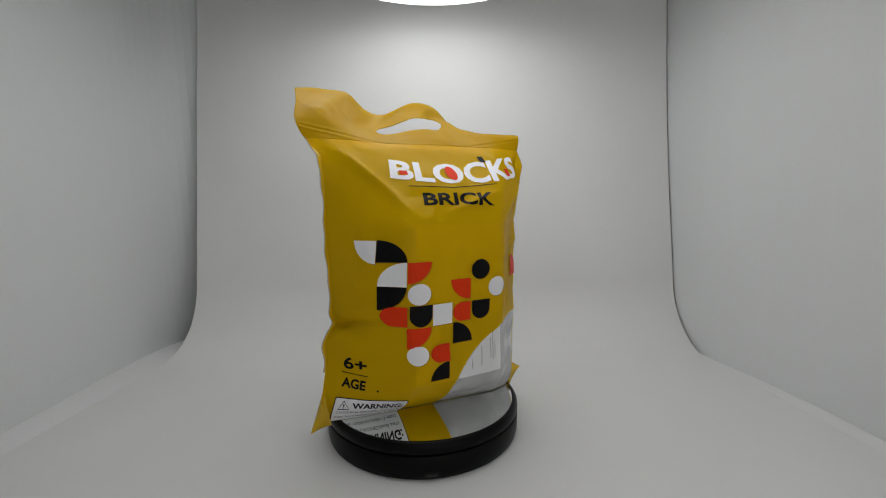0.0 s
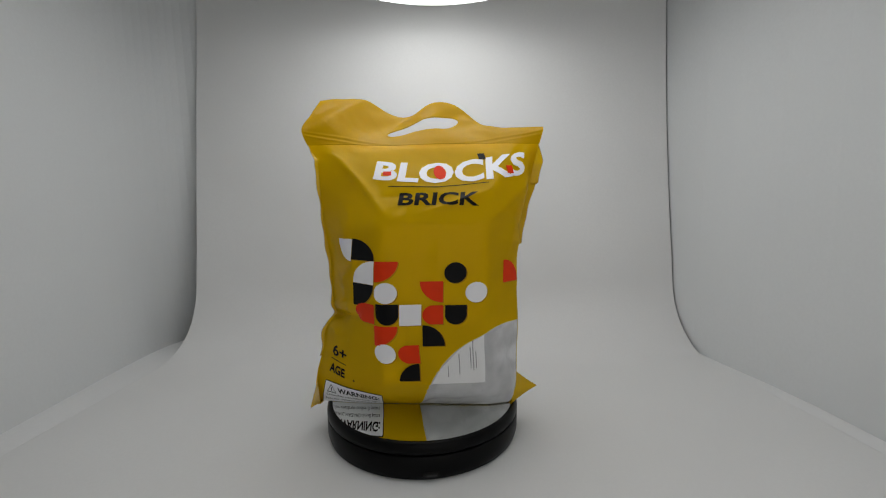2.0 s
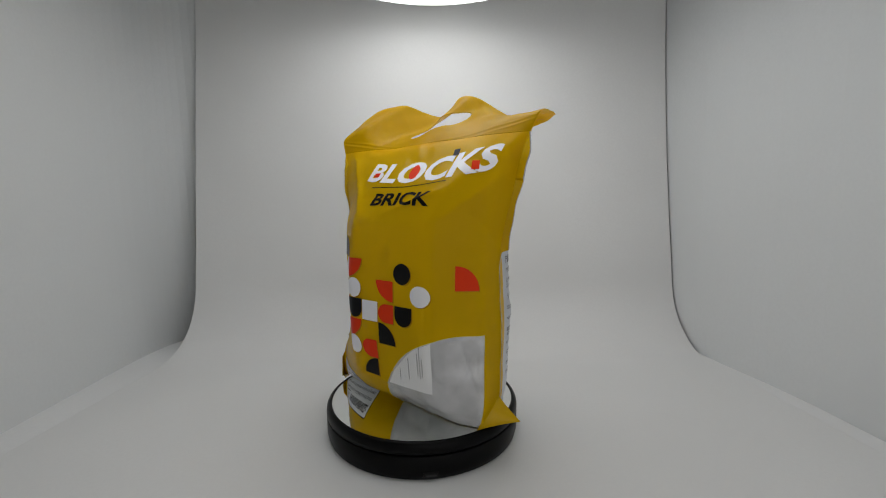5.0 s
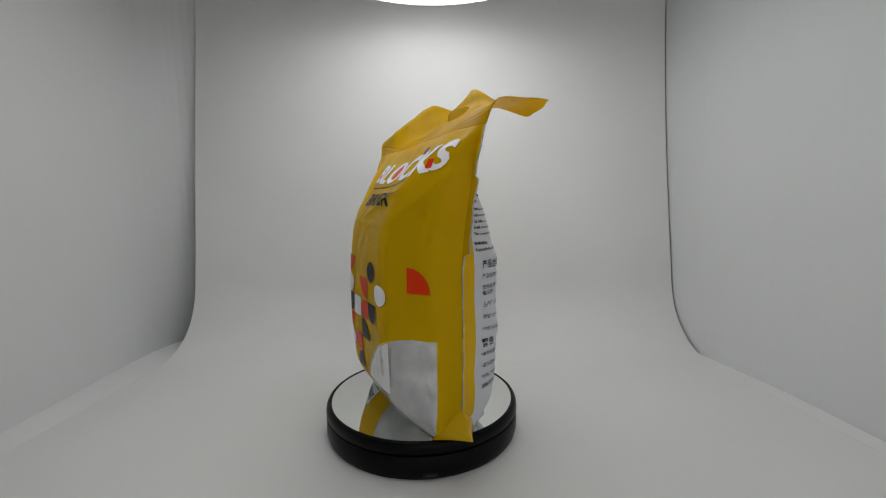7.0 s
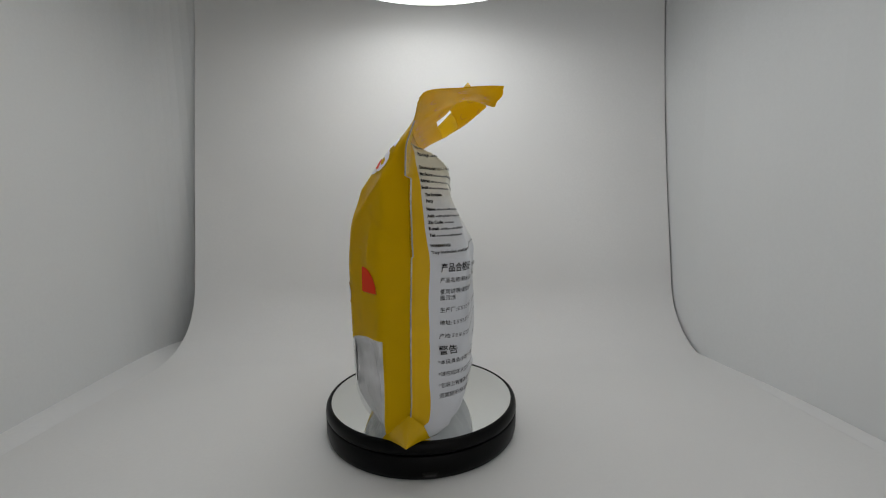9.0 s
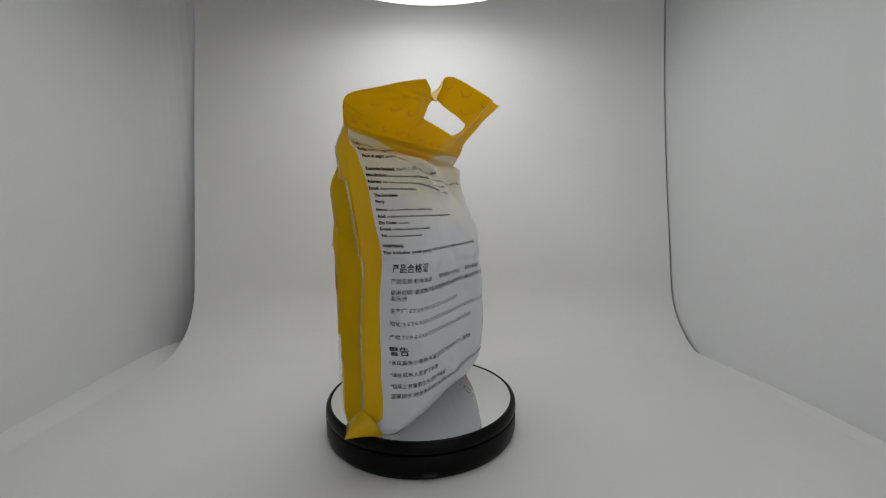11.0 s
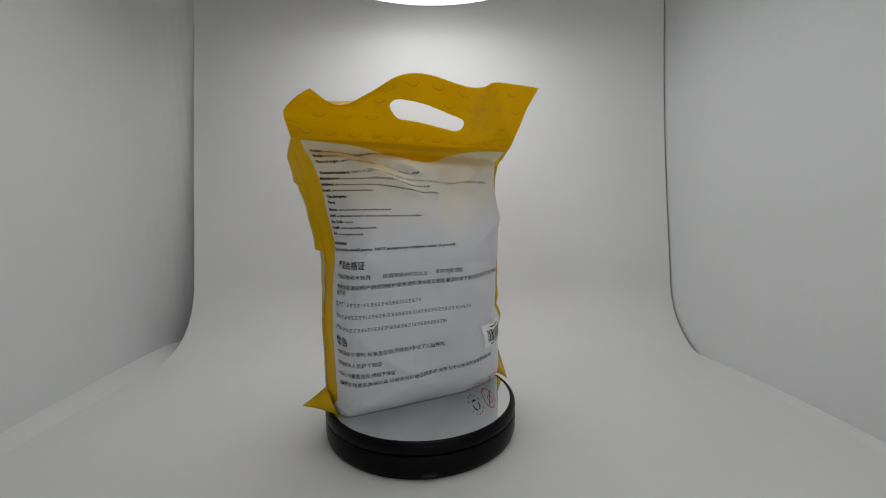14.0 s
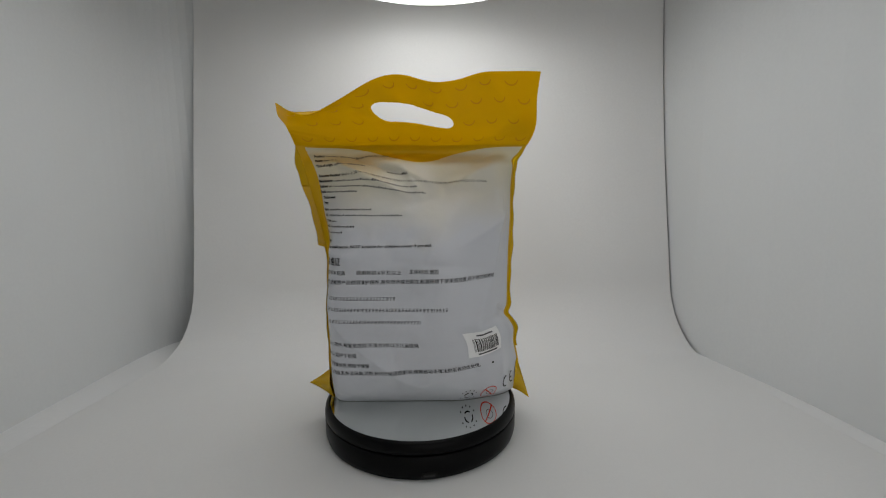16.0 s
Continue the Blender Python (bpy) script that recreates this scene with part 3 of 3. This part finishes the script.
# ---------- printing on the films ----------
def outline(kind, n=26):
    """Outlines in the unit square. quarter: its corner at 0, 0; dee: flat at the top, round below."""
    if kind == "quarter":
        return [(0, 0)] + [(math.cos(a), math.sin(a)) for a in np.linspace(0, math.pi / 2, n)]
    if kind == "disc":
        return [(0.5 + 0.5 * math.cos(a), 0.5 + 0.5 * math.sin(a)) for a in np.linspace(0, 2 * math.pi, 2 * n)[:-1]]
    if kind == "dee":
        return [(1, 1), (0, 1)] + [(0.5 + 0.5 * math.cos(a), 0.5 + 0.5 * math.sin(a)) for a in np.linspace(math.pi, 2 * math.pi, n)]
    return [(0, 0), (1, 0), (1, 1), (0, 1)]


def turned(pts, k):
    """Quarter turns within the unit square, counter-clockwise."""
    for _ in range(k % 4):
        pts = [(1 - y, x) for x, y in pts]
    return pts


def laid(name, bm, place, mat, parent, label="", cut=2.6):
    """Lays flat faces, drawn in mm, onto a film by the function place(s, z)."""
    bmesh.ops.triangulate(bm, faces=bm.faces[:])
    for _ in range(4):
        long = [e for e in bm.edges if e.calc_length() > cut]
        if not long:
            break
        bmesh.ops.subdivide_edges(bm, edges=long, cuts=1, use_grid_fill=False)
        bmesh.ops.triangulate(bm, faces=bm.faces[:])
    for v in bm.verts:
        v.co = Vector(place(v.co.x, v.co.y))
    return part(name, bm, mat, parent, label, smooth=True)


def flat_bm(*polys):
    bm = bmesh.new()
    for p in polys:
        bm.faces.new([bm.verts.new((x, y, 0)) for x, y in p])
    return bm


def film(side, lift=0.35):
    return lambda s, z: on_body(side, s, z, lift)


def shape(kind, s0, s1, z0, z1, mat, turns=0, side="front", parent=None, lift=0.75, shadow=True, name="printed_shape"):
    pts = [(s0 + (s1 - s0) * x, z0 + (z1 - z0) * y) for x, y in turned(outline(kind), turns)]
    parent = parent or FRONT_OB
    if shadow:
        laid("print_shadow", flat_bm([(x + 0.9, y - 0.8) for x, y in pts]), film(side, lift - 0.25), OCHREPRINT, parent)
    return laid(name, flat_bm(pts), film(side, lift), mat, parent)


def text_bm(body, bold=0.0, shear=0.0):
    cu = bpy.data.curves.new("letters", "FONT")
    cu.body, cu.offset, cu.shear, cu.resolution_u = body, bold, shear, 3
    ob = bpy.data.objects.new("letters", cu)
    me = ob.to_mesh()
    bm = bmesh.new()
    bm.from_mesh(me)
    ob.to_mesh_clear()
    bpy.data.objects.remove(ob)
    bpy.data.curves.remove(cu)
    bmesh.ops.remove_doubles(bm, verts=bm.verts[:], dist=1e-5)
    return bm


def words(body, quad, mat, side="front", parent=None, bold=0.0, shear=0.0, lift=0.4, name="lettering", label="", sag=0.0):
    """Letters stretched into a quad: lower left, lower right, upper right, upper left, as (s, z) in mm."""
    bm = text_bm(body, bold, shear)
    xs, ys = [v.co.x for v in bm.verts], [v.co.y for v in bm.verts]
    x0, x1, y0, y1 = min(xs), max(xs), min(ys), max(ys)
    q = [np.array(p, float) for p in quad]
    for v in bm.verts:
        u, w = (v.co.x - x0) / (x1 - x0), (v.co.y - y0) / (y1 - y0)
        p = (q[0] * (1 - u) + q[1] * u) * (1 - w) + (q[3] * (1 - u) + q[2] * u) * w
        v.co = (p[0], p[1] - sag * 4 * u * (1 - u), 0)
    return laid(name, bm, film(side, lift), mat, parent or FRONT_OB, label)


def drop(s, z):
    """How far a printed line near the neck is pulled down where the film is folded."""
    f = min(1.0, max(0.0, (s - 60) / 60))
    return -8.0 * f * f * (3 - 2 * f) * min(1.0, max(0.0, (z - 206) / 6)) * (z < 240)


def row(body, s, z, h, mat=None, side="back", parent=None, bold=0.0, end=None, lift=0.6, slope=0.0):
    """A line of small type with capitals h mm high from s on; gives where it ends. end: squeeze it to end there."""
    bm = text_bm(body, bold)
    k = h / 0.70
    x1 = max(v.co.x for v in bm.verts) * k
    f = (end - s) / x1 if end else 1.0
    for v in bm.verts:
        x = s + v.co.x * k * f
        v.co = (x, z + v.co.y * k + slope * (x - s) + (drop(x, z) if side == "back" else 0), 0)
    laid("printed_line", bm, film(side, lift), mat or BLACKPRINT, parent or LABEL_OB)
    return s + x1 * f


def bars(s, z, h, lengths, gap=1.1, side="back", parent=None, slope=0.0, block=1.25):
    """Unreadable writing: small plain bars, a run of them for each word."""
    g = random.Random(int(z * 10))
    for ln in lengths:
        polys, x = [], s
        while x < s + ln - 0.4:
            w = min(block * g.uniform(0.75, 1.05), s + ln - x)
            d = z + slope * (x - 24) + (drop(x, z) if side == "back" else 0)
            lo = -0.05
            if block > 2:
                for a, b in ((lo, lo + 0.16), (lo + 0.36, lo + 0.52), (lo + 0.74, lo + 0.90)):
                    i0, i1 = g.uniform(0, 0.25) * w, (1 - g.uniform(0, 0.25)) * w
                    polys.append([(x + i0, d + a * h), (x + i1, d + a * h), (x + i1, d + b * h), (x + i0, d + b * h)])
            else:
                hi = g.choice((0.45, 0.5, 0.5, 0.7))
                polys.append([(x, d), (x + 0.8 * w, d), (x + 0.8 * w, d + hi * h), (x, d + hi * h)])
            x += w + 0.14 * block + 0.12
        tagged(laid("printed_bar", flat_bm(*polys), film(side), GREYPRINT, parent or LABEL_OB), kind="stuff")
        s += ln + gap


GREYPRINT = material("grey_print", (0.09, 0.09, 0.10), 0.4, grain=0.6, scale=900)


def front_print():
    words("BLOCKS", [(58.5, 224.5), (215.5, 229), (222.5, 253), (62.5, 243)], WHITEPRINT, bold=0.034, sag=5.5, lift=0.6, name="title_word", label="bold white title lettering")
    shape("square", 69, 77, 228, 232, REDPRINT, lift=0.9, shadow=False, name="title_patch")
    shape("disc", 119.5, 131.5, 224.6, 238.6, REDPRINT, lift=0.9, shadow=False, name="title_patch")
    shape("square", 168, 175, 243.5, 249.5, BLACKPRINT, lift=0.9, shadow=False, name="title_patch")
    shape("square", 193.5, 200.5, 229.5, 237, REDPRINT, 0, lift=0.9, shadow=False, name="title_patch")
    laid("printed_rule", flat_bm([(75, 217.5), (122, 217.0), (171, 220.7), (171, 221.4), (122, 217.8), (75, 218.3)]), film("front"), BLACKPRINT, FRONT_OB)
    words("BRICK", [(88, 200), (161, 199), (162, 212), (87, 212)], BLACKPRINT, bold=0.03, name="subtitle_word", label="bold black subtitle lettering")
    W, R, K = WHITEPRINT, REDPRINT, BLACKPRINT
    for kind, s0, s1, z0, z1, mat, k in (
            ("quarter", 28, 48, 149, 169.5, W, 2), ("quarter", 48.4, 75, 150.5, 170, K, 0), ("quarter", 49.5, 75, 129, 150.5, W, 1),
            ("quarter", 49, 75, 107.5, 128.8, K, 3), ("quarter", 75.8, 96, 132, 150.5, R, 3), ("disc", 76, 95.6, 112.6, 131.6, W, 0),
            ("dee", 51, 75.6, 93, 111, R, 3), ("dee", 77.6, 97, 93, 112, K, 0), ("square", 97.6, 116, 92.4, 111.6, W, 0),
            ("quarter", 114.6, 134, 113.4, 132.5, R, 2), ("dee", 117, 134.4, 93, 110.6, R, 3), ("disc", 134.8, 153.4, 130.6, 149.4, K, 0),
            ("disc", 152.8, 171.6, 112.6, 131.4, W, 0), ("dee", 136, 154.4, 92.6, 110.6, K, 0), ("quarter", 117, 136, 72.6, 92.4, K, 0),
            ("quarter", 75, 96, 73, 91.8, R, 3), ("disc", 74.6, 93.6, 56.6, 75.2, W, 0), ("dee", 95.6, 113.6, 56.4, 74, R, 3),
            ("quarter", 94.6, 112.6, 39, 56, K, 1), ("quarter", 191, 211, 127.6, 149, R, 0)):
        shape(kind, s0, s1, z0, z1, mat, k)
    words("6+", [(17, 51.5), (38, 50), (38.5, 60.5), (17.5, 62)], BLACKPRINT, bold=0.02, name="age_mark")
    laid("printed_rule", flat_bm([(16, 48), (39, 46), (39, 46.7), (16, 48.7)]), film("front"), BLACKPRINT, FRONT_OB)
    words("AGE", [(16, 35.5), (37, 33), (37.5, 42), (16.5, 44.5)], BLACKPRINT, bold=0.03, name="age_mark")
    shape("disc", 47, 49, 32, 34, BLACKPRINT, shadow=False, name="printed_dot")
    # warning box low at the seam side
    laid("warning_border", flat_bm([(7, 0.2), (76, 0.2), (77, 19.7), (76, 21.0), (13, 25.6), (11.6, 24.4)]), film("front", 0.35), BLACKPRINT, FRONT_OB)
    box = laid("warning_box", flat_bm([(8, 0.2), (75.2, 0.2), (76.2, 19.2), (75.4, 20.1), (13.4, 24.7), (12.5, 23.9)]), film("front", 0.5), WHITEPRINT, FRONT_OB, "white warning panel with black type")
    words("WARNING:", [(27, 13), (73, 10.8), (73, 17.6), (27, 20)], BLACKPRINT, bold=0.03, lift=0.7, parent=box, name="warning_word")
    laid("warning_sign", flat_bm([(14, 12.4), (25, 11.8), (24.3, 12.6), (14.9, 13.2)], [(14, 12.4), (14.9, 13.2), (19.4, 21), (19.4, 22.3)], [(25, 11.8), (19.4, 22.3), (19.4, 21), (24.3, 12.6)],
                                 [(19, 15.4), (19.9, 15.4), (20, 18.4), (18.9, 18.4)], [(19, 13.9), (19.9, 13.9), (19.9, 14.8), (19, 14.8)]), film("front", 0.7), BLACKPRINT, box)
    words("CHOKING HAZARD-Small parts", [(13, 7.4), (72, 5.6), (72, 8.8), (13, 10.6)], BLACKPRINT, parent=box, lift=0.7, name="printed_line")
    words("Not for children under 3 years", [(12, 2.6), (72, 1.3), (72, 4.3), (12, 5.8)], BLACKPRINT, parent=box, lift=0.7, name="printed_line")
    # type on the booklet, seen through the window
    g = random.Random(8)
    for s, z0, z1 in ((137, 42, 52), (147, 44, 62), (157, 50, 70), (159.4, 48, 76), (161.8, 50, 66)):
        polys, z = [], z0
        while z < z1:
            ln = g.uniform(0.9, 2.2)
            polys.append([(s, z), (s + 0.8, z), (s + 0.8, z + ln), (s, z + ln)])
            z += ln + 0.7
        tagged(laid("printed_bar", flat_bm(*polys), film("front", -0.7), GREYPRINT, CARD_OB), kind="stuff")


def back_print():
    small = 2.5
    for z, head, ends in ((249.5, "Product:", (13, 8, 7, 9, 16, 9)), (244.5, "Model:", (15,)), (239, "Place of origin:", (14, 18)), (223.8, "Manufacturer:", (14, 24, 12, 17, 6, 7)),
                          (218.5, "Address:", (5, 5, 13, 11, 15, 10, 14, 11, 8)), (213.2, "Email:", (38,)), (195.8, "Name:", (21, 17, 9)), (190.3, "Add:", (17, 8, 11, 19, 6, 15)),
                          (185, "Zip Code:", (10,)), (179.8, "E-mail:", (35,)), (174.3, "Tel:", (28,))):
        s = 16 if z > 210 else 18
        e = row(head, s, z, small, bold=0.034)
        bars(e + 1.5, z, small, ends)
    e = row("Executive Standard:", 17, 229, small, bold=0.034)
    row("EN71-1:2014+A1:2018, EN71-2:2011+A1:2014, EN71-3:2019, ASTM F963-17, CPSIA", e + 1.5, 229, 2.1, end=194)
    row("MADE IN CHINA", 94, 236.5, 1.9, bold=0.015)
    row("The European", 19, 207.5, small, bold=0.034)
    row("Party", 19, 202.3, small, bold=0.034)
    row("WARNING:", 18, 165.6, small, bold=0.034)
    row("Toy includes small parts, NOT suitable for children under 3 yrs old.", 18, 160, 2.5, bold=0.02, end=137, slope=0.02)
    row("产品合格证", 25, 145.2, 5.6, bold=0.008, end=55)
    row("产品名称:积木玩具", 24, 136, 3.2, end=60)
    row("适用年龄:6岁及以上", 70, 136.8, 3.2, end=111)
    row("主体材质:塑胶", 118, 138, 3.2, end=145)
    row("使用说明:请按照产品说明维护保养,避免进水或长期在潮湿环境下使用或放置,用干净的布擦拭", 24, 126.3, 3.2, end=204, slope=0.025)
    row("面污渍", 24, 121.3, 3.2)
    for z, head, ends in ((111.2, "生产厂:", (14, 12, 24, 15)), (100.4, "地址:", (23, 16, 27, 19, 21, 12)), (89, "产地:", (23, 19, 21, 15, 16))):
        e = row(head, 24, z, 3.2)
        bars(e + 1, z, 3.2, ends, 0.5, slope=0.02, block=2.9)
    row("警告", 23, 75, 6.0, bold=0.008, end=39)
    row("*本玩具含小零件,有窒息危险,不适合3岁以下儿童使用", 22, 66, 3.2, end=122, slope=0.025)
    row("*请在成年人监护下玩耍", 22, 55.4, 3.2, end=66, slope=0.03)
    row("*包装上有重要信息,请给予保留", 22, 45.2, 3.2, end=76, slope=0.04)
    row("温馨提示:随意丢弃该玩具,可能会对环境造成影响,请按当地法律法规妥善回收处理。", 22, 36.2, 3.2, end=174, slope=0.065)
    # bar code sticker
    fb = film("back", 0.5)
    st = laid("barcode_sticker", flat_bm([(164.5, 56), (206, 56.5), (207, 81), (165.5, 80.5)]), fb, CARD, LABEL_OB, "white paper barcode sticker")
    g = random.Random(4)
    polys, x = [], 171.0
    while x < 201:
        w = g.choice((0.4, 0.4, 0.8, 1.1))
        polys.append([(x, 61), (x + w, 61), (x + w, 74), (x, 74)])
        x += w + g.choice((0.5, 0.6, 1.0))
    tagged(laid("barcode_print", flat_bm(*polys), film("back", 0.75), BLACKPRINT, st), kind="stuff")
    laid("printed_bar", flat_bm([(177, 76.6), (197, 76.8), (197, 78.2), (177, 78)]), film("back", 0.75), GREYPRINT, st)
    laid("printed_bar", flat_bm([(174, 58), (198, 58.2), (198, 59.6), (174, 59.4)]), film("back", 0.75), GREYPRINT, st)
    shape("disc", 187, 189.2, 45, 47.2, BLACKPRINT, side="back", parent=LABEL_OB, shadow=False, name="printed_dot")

    def ring(cx, cz, r, w, a0=0, a1=360, mat=BLACKPRINT, name="printed_mark"):
        aa = np.radians(np.linspace(a0, a1, 30))
        out = [(cx + r * math.cos(p), cz + r * math.sin(p)) for p in aa]
        inn = [(cx + (r - w) * math.cos(p), cz + (r - w) * math.sin(p)) for p in aa]
        bm = bmesh.new()
        vo, vi = [bm.verts.new((*p, 0)) for p in out], [bm.verts.new((*p, 0)) for p in inn]
        for k in range(len(aa) - 1):
            bm.faces.new((vo[k], vo[k + 1], vi[k + 1], vi[k]))
        return laid(name, bm, film("back"), mat, LABEL_OB)

    ring(183, 11, 8.4, 0.8, mat=REDPRINT)
    laid("printed_mark", flat_bm([(177, 16.2), (177.7, 16.9), (189, 5.8), (188.3, 5.1)]), film("back"), REDPRINT, LABEL_OB)
    ring(183.5, 11.5, 3.6, 0.5, 0, 360, GREYPRINT)
    for k in range(3):
        a = 90 + 120 * k
        ring(162, 11, 4.4, 1.1, a + 12, a + 95)
    for k in range(12):
        if k % 6 != 0:
            a = math.radians(30 * k)
            p, q = (162 + 7.6 * math.cos(a), 11 + 7.6 * math.sin(a)), (0.6 * math.cos(a), 0.6 * math.sin(a))
            laid("printed_mark", flat_bm([(p[0] - q[1] - q[0], p[1] + q[0] - q[1]), (p[0] + q[1] - q[0], p[1] - q[0] - q[1]), (p[0] + q[1] + q[0], p[1] - q[0] + q[1]), (p[0] - q[1] + q[0], p[1] + q[0] + q[1])]), film("back"), GREYPRINT, LABEL_OB)
    ring(206, 17, 6.6, 1.5, 80, 280)
    ring(220, 17, 6.6, 1.5, 80, 280)
    laid("printed_mark", flat_bm([(214.7, 16.3), (219, 16.3), (219, 17.7), (214.7, 17.7)]), film("back"), BLACKPRINT, LABEL_OB)


def header_print():
    """Rows of printed block studs, pale crescents on the back of the header."""
    def place(a, b):
        p = on_header(a / 115, b / 66)
        e = 0.004
        n = np.cross(on_header(a / 115 + e, b / 66) - p, on_header(a / 115, b / 66 + e) - p)
        return p + n / np.linalg.norm(n) * 0.00075 * (-1)
    for r, b in enumerate((9, 27, 45, 60)):
        for c in range(11):
            a = -104 + 20.5 * c + (10 if r % 2 else 0)
            if a > 108 or slot_dist(a, b) < 7:
                continue
            aa = np.radians(np.linspace(185, 345, 12))
            polys = [[(a + 5.2 * math.cos(p), b + 5.2 * math.sin(p)), (a + 5.2 * math.cos(q), b + 5.2 * math.sin(q)), (a + 4.5 * math.cos(q), b + 0.6 + 4.5 * math.sin(q)), (a + 4.5 * math.cos(p), b + 0.6 + 4.5 * math.sin(p))] for p, q in zip(aa[:-1], aa[1:])]
            laid("stud_print", flat_bm(*polys), place, STUDPRINT, HEADER_OB)


front_print()
back_print()
header_print()


# ---------- what moves ----------
def motions():
    turns = [(t, pose(0, 0, 0, 0, 0, SPIN0 - SPIN * t)) for t in range(0, 17, 2)]
    walk(BAG, [(t, pose(0, 0, 0.0004) @ m) for t, m in turns])
    h = -FLOOR - 0.0025
    walk(PLATTER, [(t, pose(0, 0, h) @ m) for t, m in turns])


motions()
